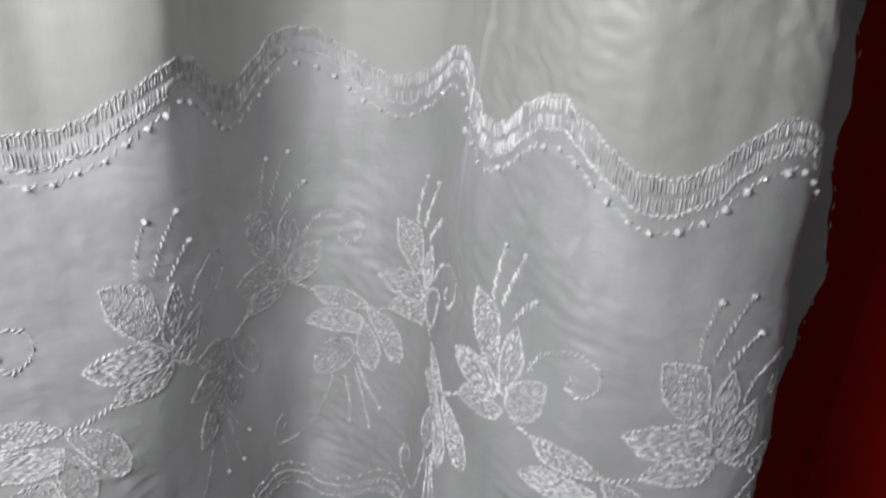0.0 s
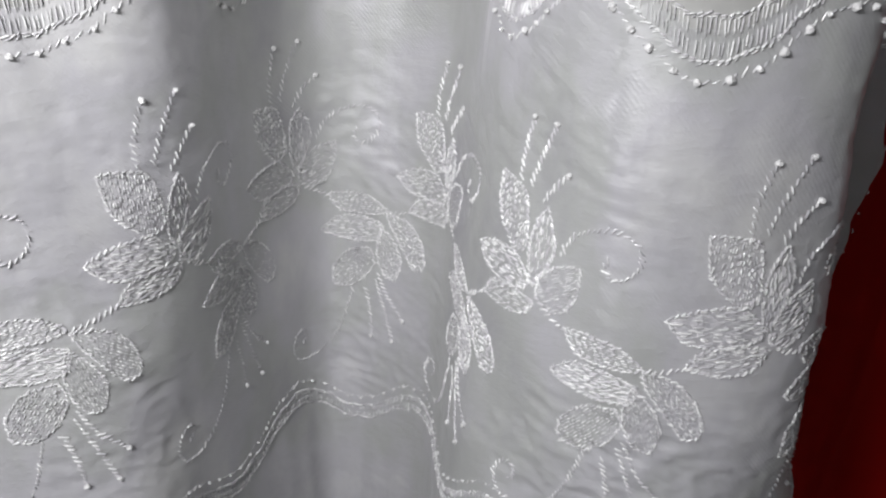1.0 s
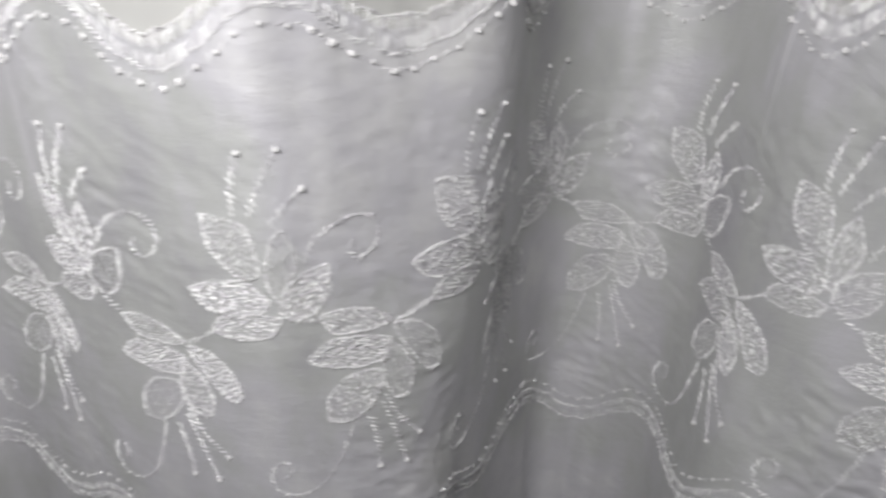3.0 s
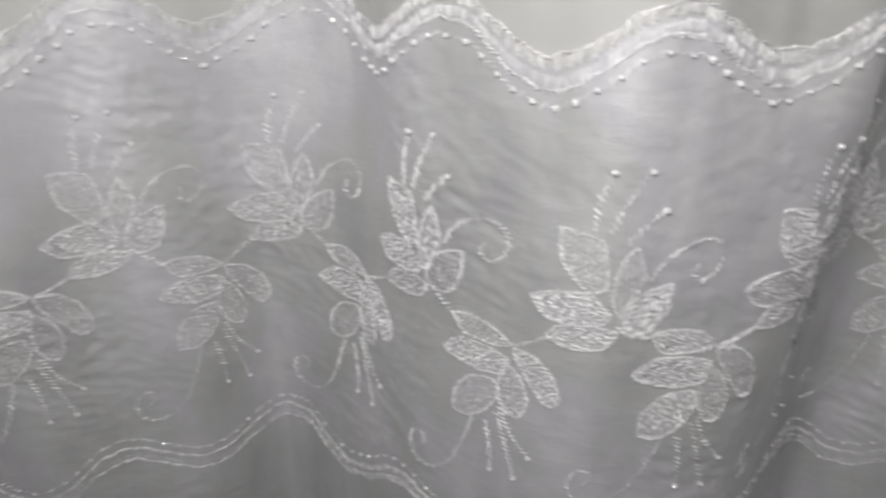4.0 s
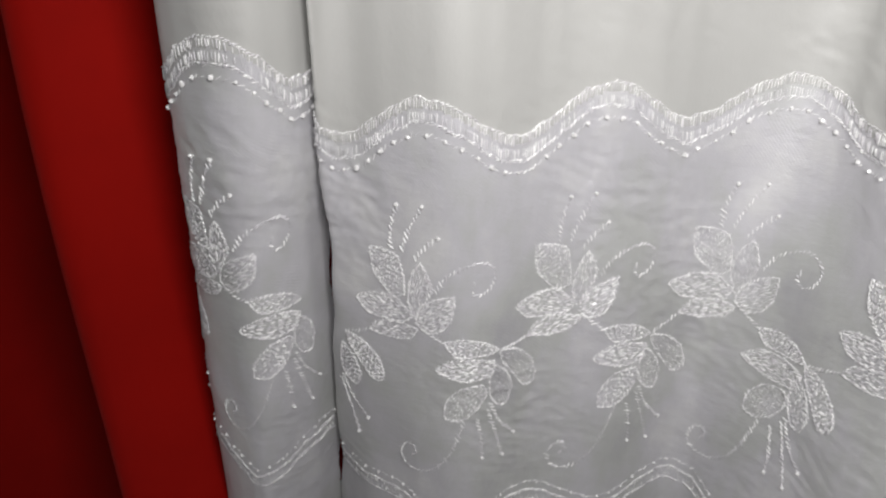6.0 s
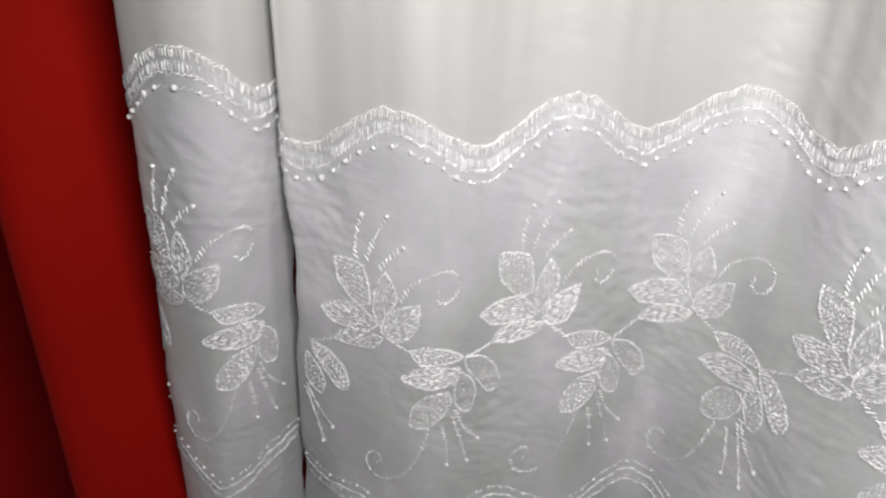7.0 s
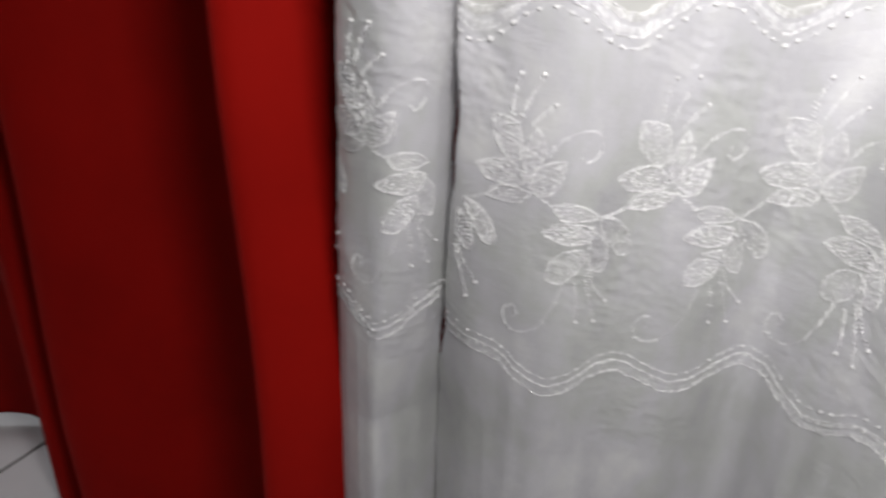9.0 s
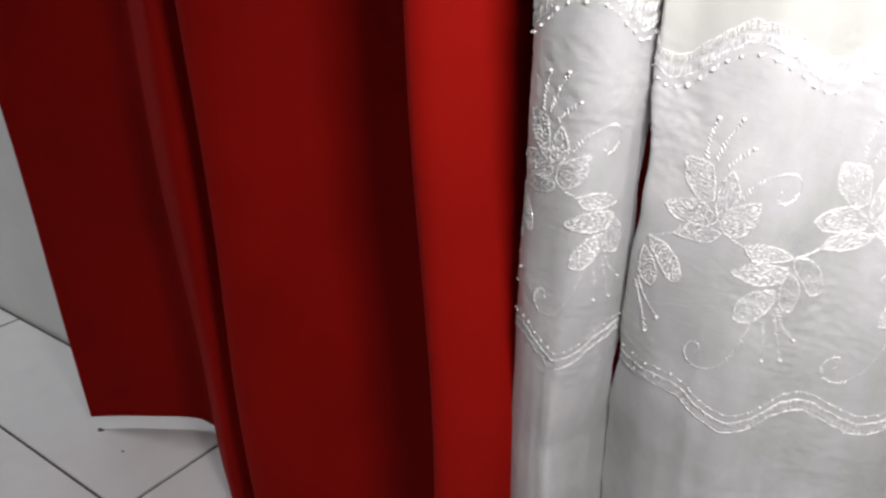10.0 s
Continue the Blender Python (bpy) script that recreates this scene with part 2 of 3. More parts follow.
def slit(z):
    """How far the slit beside the roll stands open at height z, and where it runs along the cloth."""
    open_up = np.exp(-((z - 0.525) / 0.045) ** 4) + 0.6 * np.exp(-((z - 0.375) / 0.022) ** 2)
    return open_up, CREASE + 0.0012 * np.sin(70 * z) + 0.0007 * np.sin(163 * z + 2)


def cloth(s, z, off=0.0):
    """The crumpled cloth at arc length s and height z, raised by off towards the room."""
    s, z, off = np.broadcast_arrays(np.asarray(s, float), np.asarray(z, float), np.asarray(off, float))
    e = 0.002
    n = np.cross(on_cloth(s + e, z) - on_cloth(s - e, z), on_cloth(s, z + e) - on_cloth(s, z - e))
    n /= np.linalg.norm(n, axis=-1, keepdims=True) + 1e-12
    near = np.exp(-((z - 0.50) / 0.135) ** 4)
    pulled = 0.75 + 0.75 * np.clip((s - 0.92) / 0.05, 0, 1) * np.clip((1.15 - s) / 0.05, 0, 1)
    lift = off + sheet(CRUMPLE, s, z + 0.30 * (s - 0.7)) * pulled * (0.45 + 0.55 * near) + sheet(PLEATS, s, z) * (1.0 - 0.75 * near)
    lift = lift + 0.0016 * np.exp(-((s - RIDGE - 0.12 * (z - 0.6)) / 0.0016) ** 2) * np.clip((z - 0.54) / 0.05, 0, 1)
    # the loose side hem wavers
    lift = lift + (0.0020 * np.sin(52 * z + 0.6) + 0.0014 * np.sin(117 * z)) * np.clip((s - ARC[-1] + 0.14) / 0.06, 0, 1)
    place = on_cloth(s, z) + n * lift[..., None]
    # the cloth turns in towards the slit where the roll folds under
    open_up, at = slit(z)
    side = np.tanh((s - at) / 0.0015)
    place[..., 0] += 0.0034 * open_up * np.where(side > 0, side, 0.35 * side) * np.exp(-((s - at) / 0.014) ** 2)
    place[..., 1] += (0.007 + 0.006 * open_up) * np.exp(-((s - at) / (0.0034 + 0.0030 * open_up)) ** 2)
    return place


sheer = tagged(new("sheer_curtain"), "white sheer organza curtain with shiny floral embroidery and pearls", "curtain")
hs = np.unique(np.concatenate([np.linspace(ARC[0], ARC[-1], 900), np.arange(CREASE - 0.008, CREASE + 0.008, 0.0003)]))
hz = np.concatenate([np.linspace(FLOOR + 0.015, 0.30, 70), np.linspace(0.302, 0.72, 290), np.linspace(0.73, 2.30, 40)])
SS, ZZ = np.meshgrid(hs, hz)
CRESTS = [0.219, 0.304, 0.395, 0.480, 0.576, 0.657, 0.7514, 0.8375, 0.9237, 1.0078, 1.090, 1.175]
LOW_CRESTS = [0.275, 0.360, 0.4535, 0.546, 0.635, 0.722, 0.812, 0.893, 0.985, 1.070, 1.155]


def rise(s):
    """The roll at the curtain's edge hangs a little higher than the rest."""
    return 0.026 * np.clip((CREASE - np.asarray(s)) / 0.006 + 0.5, 0, 1)


def scallop(s, crests, roll):
    """1 at the crests of a scalloped line and -1 between them."""
    n = np.interp(s, crests + [crests[-1] + 0.085], np.arange(len(crests) + 1.0))
    return np.cos(2 * np.pi * np.where(s < CREASE, (s - roll) / 0.085, n))


def upper_line(s):
    return 0.6140 + rise(s) + 0.008 * np.clip((s - 0.35) / 0.4, 0, 1) + 0.0098 * scallop(s, CRESTS, 0.175)


def lower_line(s):
    return 0.3740 + rise(s) + 0.0095 * scallop(s, LOW_CRESTS, 0.2225) + 0.004 * np.clip((s - 0.75) / 0.1, 0, 1) + 0.012 * np.clip((s - 0.90) / 0.08, 0, 1)


places, quads = cloth(SS, ZZ).reshape(-1, 3), grid_faces(len(hz), len(hs))
seam = (ZZ > upper_line(SS) - 0.005).ravel()
gape, middle = slit(ZZ)
parted = (np.abs(SS - middle) < np.where(ZZ > 0.34, 0.0004 + 0.0034 * gape, 0)).ravel()
quads = [f for f in quads if not (parted[f[0]] or parted[f[2]])]
over = [f for f in quads if seam[f[0]]]
under = [f for f in quads if not seam[f[0]]]


def pick(verts, faces):
    """The faces with only the points that they use."""
    f = np.array(faces)
    used, again = np.unique(f, return_inverse=True)
    return verts[used], again.reshape(f.shape).tolist()


part("cloth", mesh_of("sheer_cloth", *pick(places, under), ORGANZA), sheer, "smooth white organza cloth")


def back_hem():
    """The turned-back side hem that shows behind the curtain's front edge, with its stitched, wavering rim."""
    z = np.linspace(0.30, 2.30, 420)
    out = 0.667 - 0.12 * np.clip(z - 0.60, -0.06, 0.1) - 0.25 * np.clip(0.50 - z, 0, 0.3) + 0.0016 * np.sin(61 * z) + 0.0011 * np.sin(143 * z + 1) + 0.0006 * np.sin(320 * z)
    cols = np.linspace(0, 1, 12)
    x = 0.590 + (out[:, None] - 0.590) * cols
    y = 0.035 - 0.040 * cols ** 1.5 + 0.0012 * np.sin(90 * z)[:, None] * cols
    verts = np.stack([x, y, np.repeat(z[:, None], 12, 1)], -1).reshape(-1, 3)
    hem = part("hem", mesh_of("hem", verts, grid_faces(len(z), 12), ORGANZA), sheer, "turned-back side hem with a stitched rim")
    rng = random.Random(31)
    v, f = [], []
    for k in range(30, 200, 2):
        if rng.random() < 0.2:
            continue
        a, b = np.array([out[k] - 0.0006, -0.0058, z[k]]), np.array([out[k] - 0.0025 * rng.random(), -0.0062, z[k] + 0.004 * (0.5 + rng.random())])
        d = np.array([0.0003, 0, 0.0001])
        m = (a + b) / 2 - np.array([0, 0.0008, 0])
        n = len(v)
        v += [a, m + d, m - d, b, m - np.array([0, 0.0004, 0])]
        f += [(n, n + 4, n + 1), (n, n + 2, n + 4), (n + 1, n + 4, n + 3), (n + 2, n + 3, n + 4)]
    tagged(part("rim_stitching", mesh_of("rim_stitching", v, f, THREAD), hem), "fine bright stitches along the rim", kind="stuff")


back_hem()
part("top_cloth", mesh_of("top_cloth", *pick(places, over), IVORY), sheer, "plain ivory satin cloth above the border")


# ---- embroidery: stitches laid on the cloth ----
class Stitches:
    """Collects thread stitches in (s, z, height) and makes one mesh of them."""

    def __init__(self):
        self.v, self.f = [], []

    def stitch(self, a, b, wide=0.0006, high=0.0006):
        a, b = np.asarray(a, float), np.asarray(b, float)
        d = b - a
        long = np.hypot(*d)
        if long < 1e-6:
            return
        t = d / long
        n = np.array([-t[1], t[0]]) * wide
        k = len(self.v)
        q = a + d * 0.22, a + d * 0.78
        for c in (a, q[0] + n, q[0] - n, q[1] + n, q[1] - n, b):
            self.v.append((c[0], c[1], 0.0001))
        for c in q:
            self.v.append((c[0], c[1], high))
        self.f += [(k, k + 6, k + 1), (k, k + 2, k + 6), (k + 1, k + 6, k + 7, k + 3), (k + 2, k + 4, k + 7, k + 6), (k + 3, k + 7, k + 5), (k + 4, k + 5, k + 7)]

    def rope(self, line, step=0.0024, wide=0.00055, high=0.0008, swing=0.35, rng=random, lap=0.12):
        """Twisted stitches along a line of (s, z)."""
        line = np.asarray(line, float)
        seg = np.concatenate([[0], np.cumsum(np.hypot(*np.diff(line, axis=0).T))])
        n = max(2, int(seg[-1] / step))
        at = np.linspace(0, seg[-1], n + 1) + np.array([0.0] + [0.45 * step * (rng.random() - 0.5) for _ in range(n - 1)] + [0.0])
        p = np.stack([np.interp(at, seg, line[:, 0]), np.interp(at, seg, line[:, 1])], -1)
        for i in range(n):
            t = p[i + 1] - p[i]
            m = np.array([-t[1], t[0]]) * swing * (0.4 + 1.2 * rng.random())
            self.stitch(p[i] - t * lap - m * 0.5, p[i + 1] + t * lap + m * 0.5, wide * (0.8 + 0.4 * rng.random()), high * (0.8 + 0.4 * rng.random()))

    def mesh(self, name):
        v = np.array(self.v)
        return mesh_of(name, cloth(v[:, 0], v[:, 1], v[:, 2]), self.f, THREAD)


def curve(points, n=8):
    return spline(points, n)


def petal(outline, angle, coarse, rng):
    """A stitched petal: rows of stitches at the angle within the outline, and a rim with small teeth."""
    st = Stitches()
    p = np.array(outline)
    loop = spline(np.vstack([p[-1:], p, p[:2]]), 7)[7:-7]
    mid = p.mean(0)
    loop = np.vstack([0.45 * loop[:-1] + 0.55 * np.vstack([np.linspace(p[k], p[(k + 1) % len(p)], 7, endpoint=False) for k in range(len(p))])])
    ax = np.array([math.cos(radians(angle)), math.sin(radians(angle))])
    nr = np.array([-ax[1], ax[0]])
    u, v = (loop - mid) @ ax, (loop - mid) @ nr
    gap = (0.00098 if coarse else 0.00064) * (0.85 + 0.45 * rng.random())
    for w in np.arange(v.min() + 0.0005, v.max() - 0.0003, gap):
        k = np.where((v - w) * (np.roll(v, -1) - w) < 0)[0]
        if len(k) < 2:
            continue
        j = (k + 1) % len(v)
        cut = np.sort(u[k] + (u[j] - u[k]) * (w - v[k]) / (v[j] - v[k]))
        t, end = cut[0] + 0.0014 * rng.random(), cut[-1]
        while t < end - 0.0008:
            long = (0.0027 if coarse else 0.0048) * (0.6 + 0.8 * rng.random())
            e = min(t + long * (0.72 + 0.2 * rng.random()), end)
            skew = (0.0005 if coarse else 0.00035) * (rng.random() - 0.5)
            st.stitch(mid + ax * t + nr * w, mid + ax * e + nr * (w + skew), (0.00016 if coarse else 0.00010) * (0.5 + 1.0 * rng.random()), 0.0002 + 0.0007 * rng.random())
            t += long
    rim = np.vstack([loop, loop[:1]])
    run = np.concatenate([[0], np.cumsum(np.hypot(*np.diff(rim, axis=0).T))])
    for d in np.arange(0, run[-1], 0.00095):
        c = np.array([np.interp(d, run, rim[:, 0]), np.interp(d, run, rim[:, 1])])
        e = np.array([np.interp(d + 0.0006, run, rim[:, 0]), np.interp(d + 0.0006, run, rim[:, 1])])
        out = (c - mid) / (np.hypot(*(c - mid)) + 1e-9)
        st.stitch(c - out * 0.0007 * rng.random(), e + out * (0.0001 + 0.0010 * rng.random() ** 2), 0.00009 + 0.00012 * rng.random(), 0.0003 + 0.0008 * rng.random())
    st.rope(rim, 0.0024, 0.00017, 0.0008, 0.6, rng, 0.0)
    return st


def knot_mesh(seed, radius):
    """A small lumpy knot of thread."""
    rng = random.Random(seed)
    bm = bmesh.new()
    bmesh.ops.create_icosphere(bm, subdivisions=2, radius=radius)
    for v in bm.verts:
        v.co *= 0.66 + 0.60 * rng.random()
    me = bpy.data.meshes.new("knot")
    bm.to_mesh(me)
    bm.free()
    me.materials.append(PEARL)
    return me


KNOTS = [knot_mesh(k, 0.00112) for k in range(5)]


def bead(s, z, parent, small=False, size=1.0):
    ob = part("knot", KNOTS[int(1e5 * abs(s) + 1e4 * z) % 5], parent)
    p = cloth(s, z, 0.0008)
    k = size * (0.72 if small else 1.0)
    ob.matrix_basis = Matrix.LocRotScale(Vector(p.tolist()), Euler((7 * s * 50, 3 * z * 90, 40 * s)), (k, k, k))
    return ob


def mm(points, s0, dz=0.0):
    return [(s0 + 0.001 * a, 0.001 * b + dz) for a, b in points]


# one repeat of the pattern, in millimetres along the cloth from the tallest stamen, and above the floor line
UPPER_PETALS = [([(-33, 544.5), (-25, 544.5), (-17, 542), (-14.5, 532), (-14, 521), (-21, 518.5), (-31.5, 530)], 88, True),
                ([(-5.5, 539.5), (-2, 533), (-0.5, 526), (-4, 517), (-9, 508), (-12.5, 517), (-12, 526), (-9.5, 534)], 90, False),
                ([(11, 523), (10, 511), (5.5, 503), (-1.5, 500), (-8, 504.5), (-6, 514), (2, 520.5)], 30, False),
                ([(-43, 512.5), (-33, 517), (-20, 518), (-11, 509), (-14, 504.5), (-25, 502.5), (-36, 504)], -4, False),
                ([(-36, 493.5), (-31, 501), (-19, 503.5), (-7.5, 501.5), (-12.5, 494), (-24, 491.5)], 8, False)]
UPPER_STAMENS = [[(-21, 545), (-20.5, 557), (-16.5, 569.5)], [(-15.5, 545), (-11, 557), (-3.8, 570.5)], [(-9, 541), (-3.3, 548.5), (3.5, 555)]]
UPPER_TENDRIL = [(1.5, 524.5), (6.5, 533.5), (13, 538), (22, 541), (29.5, 538.5), (32, 532.5), (29.3, 526), (22.8, 522.5), (19.3, 527), (21.5, 530.5)]
LOWER_PETALS = [([(6.5, 496), (15.5, 497.5), (27, 495), (35.5, 488.3), (28, 486), (12, 487)], 3, True),
                ([(1.5, 477), (10.5, 484), (22.5, 484), (33.5, 480.5), (31.5, 471.5), (18.5, 470), (5, 473.5)], 2, False),
                ([(36, 487.5), (46.5, 485), (54.5, 477), (58, 467), (56.5, 461), (51, 460.2), (44.8, 469), (37.5, 480.5)], -42, True),
                ([(7, 445), (7.7, 456), (15.3, 465), (27, 467), (28.8, 459), (23, 449), (15, 443.3)], 48, True),
                ([(32.5, 479), (39.8, 472.5), (43.7, 461.5), (41, 450.5), (35, 451), (30.5, 459), (30, 469)], -75, True)]
LOWER_STAMENS = [[(23.8, 443.7), (26.3, 428), (26.8, 414.6)], [(29.3, 450), (33.8, 434), (39.3, 413.5)], [(30.8, 453.7), (36.3, 440), (45.8, 428)]]
LOWER_TENDRIL = [(16.8, 442.7), (13.8, 432.7), (9.3, 419.6), (2.8, 408.1), (-5.8, 401.5), (-16.3, 402.1), (-20.8, 410.6), (-17.8, 418.6), (-12.3, 420.7), (-10.8, 414.6), (-14.3, 411.5)]


def stem_down(lift):
    """From an upper flower to the lower one, which hangs lift millimetres higher than usual."""
    return [[(-5, 501), (2, 497 + 0.5 * lift), (7, 495 + lift)]]


def stem_up(lift, step):
    """From a lower flower to the next upper one, step millimetres on; in the lower flower's own measure."""
    return [[(36, 488), (0.5 * (step + 1) - 1, 490 - 0.5 * lift), (step - 35, 494 - lift)]]


def flower(kind, s0, dz, petals, stamens, tendril, stem, seed):
    rng = random.Random(seed)
    st = Stitches()
    for row in stem or [petals[0][0][:2]]:
        st.rope(curve(mm(row, s0, dz)), 0.0022, 0.00023, 0.0008, 0.9, rng, 0.0)
    body = part(kind, st.mesh("stem"), sheer)
    for outline, angle, coarse in petals:
        grow, dx, dy = 0.96 + 0.08 * rng.random(), rng.random() - 0.5, rng.random() - 0.5
        cx, cy = np.mean(outline, axis=0)
        shape = [(cx + (x - cx) * grow + 0.7 * dx + 0.8 * (rng.random() - 0.5), cy + (y - cy) * grow + 0.7 * dy + 0.8 * (rng.random() - 0.5)) for x, y in outline]
        p = petal(mm(shape, s0, dz), angle + 10 * (rng.random() - 0.5), coarse, rng)
        part("petal", p.mesh("petal"), body)
    for row in stamens:
        st = Stitches()
        line = curve(mm(row, s0, dz))
        st.rope(line, 0.0024, 0.00023, 0.0008, 0.9, rng, -0.02)
        part("stamen", st.mesh("stamen"), body)
        bead(line[-1][0], line[-1][1], body, False, 0.85 + 0.2 * rng.random())
    if not tendril:
        return
    st = Stitches()
    st.rope(curve(mm(tendril, s0, dz)), 0.0024, 0.00023, 0.0008, 0.8, rng, -0.02)
    part("tendril", st.mesh("tendril"), body)


REPEATS = [0.2195, 0.3063, 0.3945, 0.4812, 0.5731, 0.6589, 0.7483, 0.8343, 0.9177, 1.0034, 1.0886, 1.1736]
UPPER_LIFT = [2.6, 2.6, 0.4, 1.9, 1.3, 2.0, 4.2, 3.5, -0.5, 2.1, 0.7, 0.7]
LOWER_LIFT = [2.5, 2.5, -3.6, -0.7, -1.6, 5.6, 3.4, 3.2, -1.6, 2.8, 3.0, 3.0]
ROLL = [0.0901, 0.1751]

for k, s0 in enumerate(ROLL):
    flower("upper_flower", s0, 0.0256, UPPER_PETALS, UPPER_STAMENS, UPPER_TENDRIL, stem_down(0), 10 + k)
    flower("lower_flower", s0, 0.0256, LOWER_PETALS if k == 0 else LOWER_PETALS[:2] + LOWER_PETALS[3:], LOWER_STAMENS, LOWER_TENDRIL, stem_up(0, 85) if k == 0 else [], 50 + k)
for k, s0 in enumerate(REPEATS):
    up, low, step = UPPER_LIFT[k], LOWER_LIFT[k], 1000 * ((REPEATS + [REPEATS[-1] + 0.085])[k + 1] - s0)
    beside_slit = k == 0
    if not beside_slit:
        flower("upper_flower", s0, 0.001 * up, UPPER_PETALS, UPPER_STAMENS, UPPER_TENDRIL, stem_down(low - up), 20 + k)
    flower("lower_flower", s0, 0.001 * low, LOWER_PETALS[2::2] if beside_slit else LOWER_PETALS, LOWER_STAMENS[1:] if beside_slit else LOWER_STAMENS, [] if beside_slit else LOWER_TENDRIL,
           stem_up(low - (UPPER_LIFT + [up])[k + 1], step), 60 + k)


def border(name, label, top, deep, beads_off, line_wide, seed):
    """A scalloped ladder of stitches between two twisted lines, with a row of beads beside it."""
    rng = random.Random(seed)
    st = Stitches()
    s = np.arange(ARC[0] + 0.004, ARC[-1] - 0.004, 0.0012)
    up, low = top(s), top(s) - deep(s)
    up = up + 0.0008 * np.array([rng.random() - 0.5 for _ in s])
    low = low + 0.0008 * np.array([rng.random() - 0.5 for _ in s])
    mid = 0.5 * (up + low) + 0.0012 * np.array([rng.random() - 0.5 for _ in s])
    slow = [sum(a * np.sin(w * s + 6.28 * rng.random()) for a, w in ((0.00045, 310), (0.00035, 530), (0.0003, 870))) for _ in range(2)]
    up, low = up + slow[0], low + slow[1]
    for line in (up, low):
        st.rope(np.stack([s, line], -1), 0.0021, line_wide, 0.0009, 0.35, rng, 0.04)
        st.rope(np.stack([s, line - 0.0008], -1), 0.0026, 0.6 * line_wide, 0.0007, 0.5, rng, -0.05)
    for i in range(len(s)):
        if rng.random() < 0.10:
            continue
        lean = 0.0009 * (rng.random() - 0.5)
        a, b, c = up[i] - 0.0004, mid[i], low[i] + 0.0004
        st.stitch((s[i], a), (s[i] + lean, b + 0.0004), 0.00013 * (0.6 + 0.9 * rng.random()), 0.0003 + 0.0007 * rng.random())
        st.stitch((s[i] + 0.0005, b - 0.0004), (s[i] + 0.0005 - lean, c), 0.00013 * (0.7 + 0.8 * rng.random()), 0.0003 + 0.0007 * rng.random())
    bl = (low - beads_off) if beads_off > 0 else (up - beads_off)
    st.rope(np.stack([s, bl], -1), 0.0030, 0.00018, 0.0005, 0.6, rng, -0.05)
    body = part(name, st.mesh(name), sheer, label)
    run = np.concatenate([[0], np.cumsum(np.hypot(np.diff(s), np.diff(bl)))])
    for d in np.arange(0.004, run[-1], 0.0086):
        d += 0.0012 * (rng.random() - 0.5)
        bead(np.interp(d, run, s), np.interp(d, run, bl), body, beads_off < 0, 0.65 + 0.5 * rng.random())


border("upper_border", "raised scalloped ladder stitching with a row of shiny knots", upper_line, lambda s: 0.0112 - 0.0010 * scallop(s, CRESTS, 0.175), 0.0060, 0.00021, 7)
border("lower_border", "narrow scalloped ladder stitching with tiny shiny knots", lower_line, lambda s: 0.0085 + 0.0 * s, -0.0060, 0.00019, 8)


# ---- the red curtains ----
def red_curtain(label, plan, low, seed, lean=0.0):
    """Heavy plain cloth hung in the folds of plan, hemmed at low."""
    rng = np.random.default_rng(seed)
    p = spline(plan, 14)
    z = np.concatenate([[low, low + 0.004, low + 0.010], np.linspace(low + 0.03, 2.30, 60)])
    n = np.zeros_like(p)
    d = np.gradient(p, axis=0)
    n[:, 0], n[:, 1] = d[:, 1], -d[:, 0]
    n /= np.linalg.norm(n, axis=1, keepdims=True)
    ph = rng.random(4) * 6.28
    u = np.linspace(0, 1, len(p))
    sway = [0.0025 * np.sin(7 * h + ph[0] + 9 * u) + 0.0018 * np.sin(13 * h + ph[1] - 17 * u) for h in z]
    flare = np.clip(1 - 3 * u, 0, 1)
    front = np.stack([np.column_stack([p + n * w[:, None] + np.column_stack([lean * (h - low) * flare, 0 * u]), np.full(len(p), h)]) for h, w in zip(z, sway)])
    back = front - np.column_stack([n, np.zeros(len(p))])[None] * 0.0012
    rows, cols = front.shape[:2]
    verts = np.concatenate([front.reshape(-1, 3), back.reshape(-1, 3)])
    k = rows * cols
    faces = grid_faces(rows, cols) + [tuple(k + i for i in reversed(f)) for f in grid_faces(rows, cols)]
    faces += [(i + 1, i, k + i, k + i + 1) for i in range(cols - 1)]
    for r in range(rows - 1):
        a, b = r * cols, (r + 1) * cols
        faces.append((a, b, k + b, k + a))
        a, b = a + cols - 1, b + cols - 1
        faces.append((b, a, k + a, k + b))
    ob = tagged(new("red_curtain", mesh_of("red_curtain", verts, faces, RED)), label, "curtain", "red curtains")
    return ob


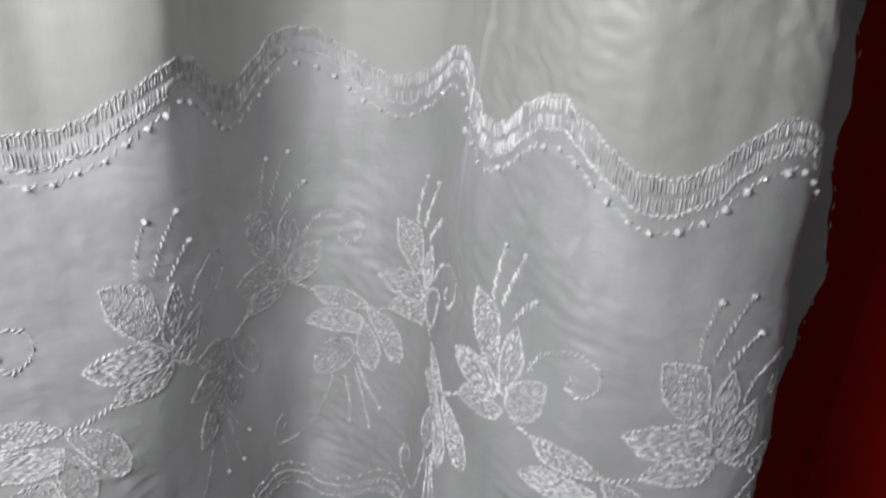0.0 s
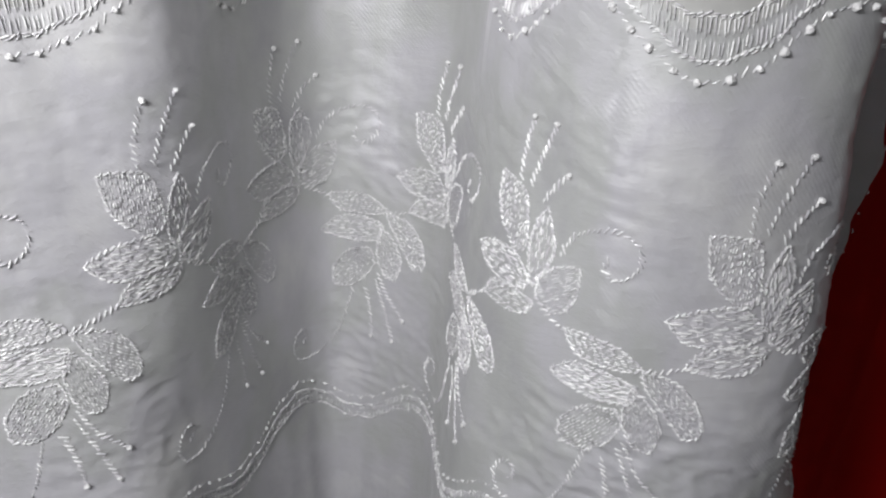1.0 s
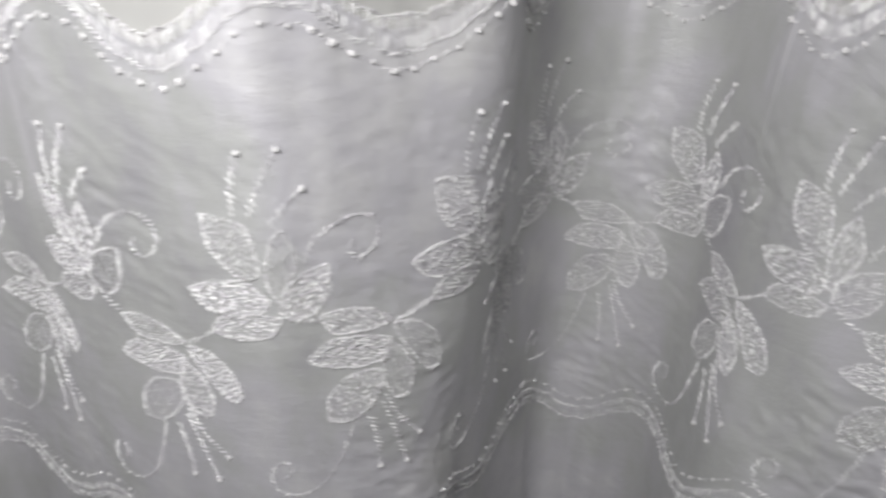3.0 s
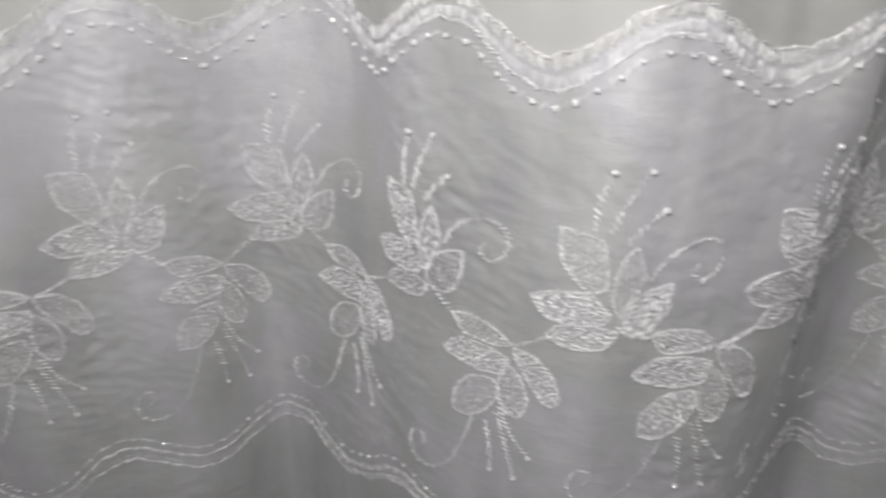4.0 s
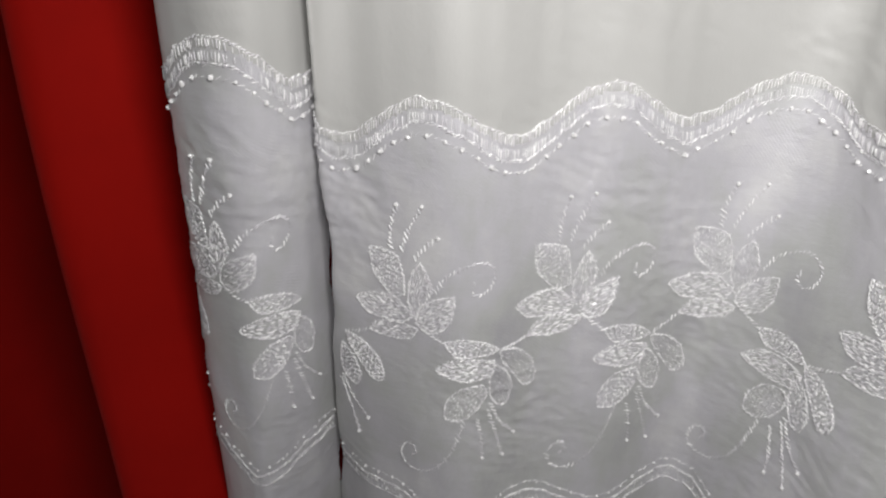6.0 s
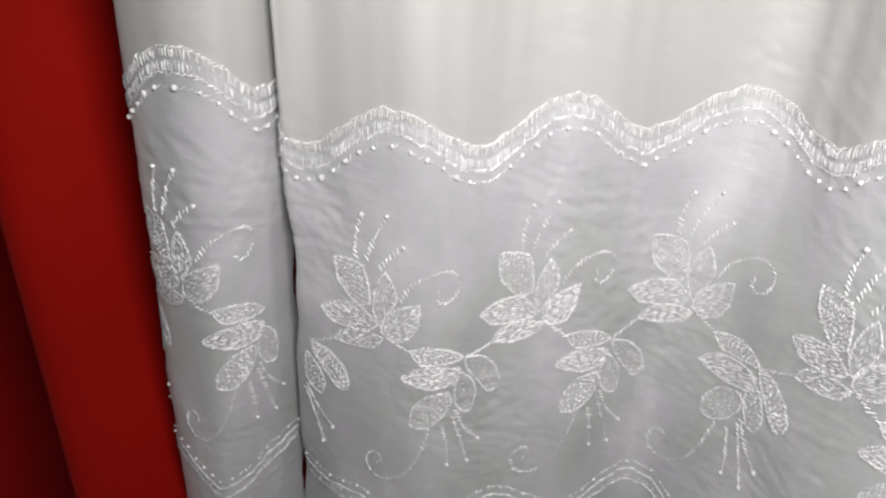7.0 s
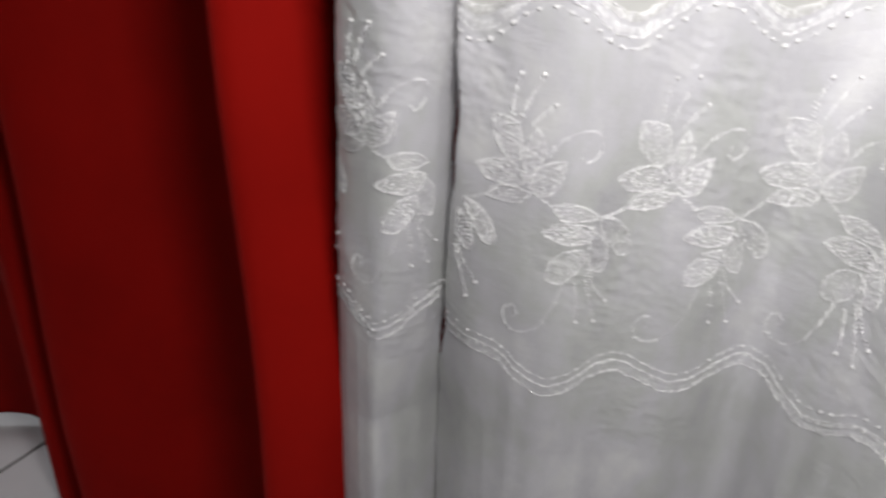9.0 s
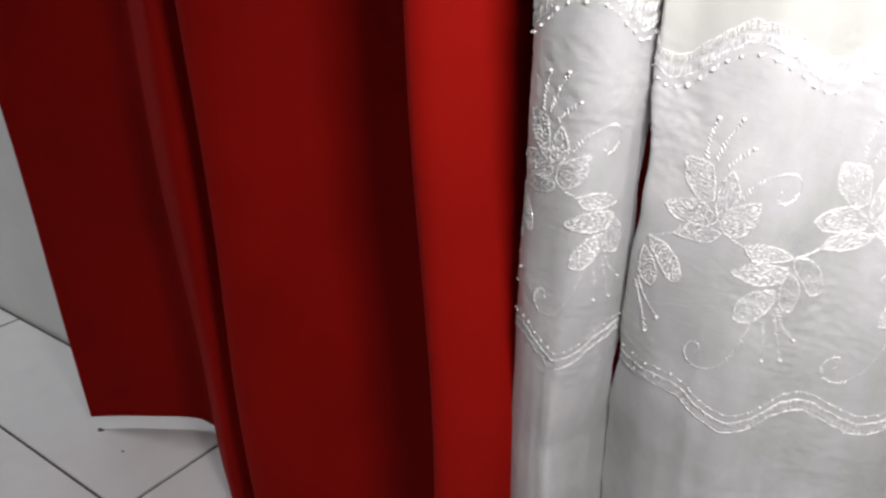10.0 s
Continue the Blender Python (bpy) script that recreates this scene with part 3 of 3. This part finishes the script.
LEFT_RED = [(-0.882, -0.016), (-0.845, 0.010), (-0.797, 0.040), (-0.750, 0.068), (-0.710, 0.074), (-0.670, 0.050), (-0.600, 0.010), (-0.552, -0.012), (-0.532, 0.016), (-0.505, 0.004),
            (-0.480, -0.032), (-0.435, -0.014), (-0.380, 0.040), (-0.325, 0.074), (-0.265, 0.086), (-0.220, 0.070), (-0.202, 0.010), (-0.199, -0.048), (-0.191, -0.065), (-0.177, -0.066), (-0.159, -0.050), (-0.143, -0.028), (-0.138, -0.010), (-0.142, 0.030), (-0.135, 0.060), (-0.060, 0.080), (0.0, 0.085)]
red_curtain("plain red opaque curtain in deep folds beside the sheer curtain", LEFT_RED, FLOOR + 0.022, 1, -0.05)
RIGHT_RED = [(0.640, 0.088), (0.680, 0.080), (0.720, 0.087), (0.760, 0.080), (0.790, 0.086), (0.810, 0.050), (0.850, 0.020), (0.910, 0.060), (0.960, 0.082), (1.020, 0.040), (1.080, 0.060), (1.150, 0.080)]
red_curtain("plain red opaque curtain in deep shade behind the sheer edge", RIGHT_RED, FLOOR + 0.022, 2)


# ---- floor tiles ----
TILE_W, JOINT, TX, TY = 0.630, 0.0045, -0.694, -0.0945


def tile_mesh(w, d):
    return box("tile", (0, 0, -0.006), (w, d, 0), TILE, 0.0012)


full = tile_mesh(TILE_W - JOINT, TILE_W - JOINT)
cut = tile_mesh(TILE_W - JOINT, WALL_Y - TY - JOINT - 0.004)
for i in range(-3, 5):
    x = TX + i * TILE_W
    if x < X0 or x + TILE_W > X1:
        continue
    ob = part("tile", cut, floor)
    ob.matrix_basis = pose(x + JOINT / 2, TY + JOINT / 2, FLOOR)
    for j in range(1, 5):
        ob = part("tile", full, floor)
        ob.matrix_basis = pose(x + JOINT / 2, TY - j * TILE_W + JOINT / 2, FLOOR)


def stain(x, y, long, wide, seed):
    """A small dark chip in the glaze."""
    rng = random.Random(seed)
    n = 14
    ring = [(x + long * math.cos(k / n * 6.283) * (0.7 + 0.5 * rng.random()), y + wide * math.sin(k / n * 6.283) * (0.7 + 0.5 * rng.random()), FLOOR + 0.0004) for k in range(n)]
    part("chip", mesh_of("chip", ring + [(x, y, FLOOR + 0.0007)], [(k, (k + 1) % n, n) for k in range(n)], GROUT), floor, "small dark chip in the tile glaze")


stain(-0.870, -0.012, 0.007, 0.004, 1)
stain(-0.797, -0.022, 0.0025, 0.002, 2)
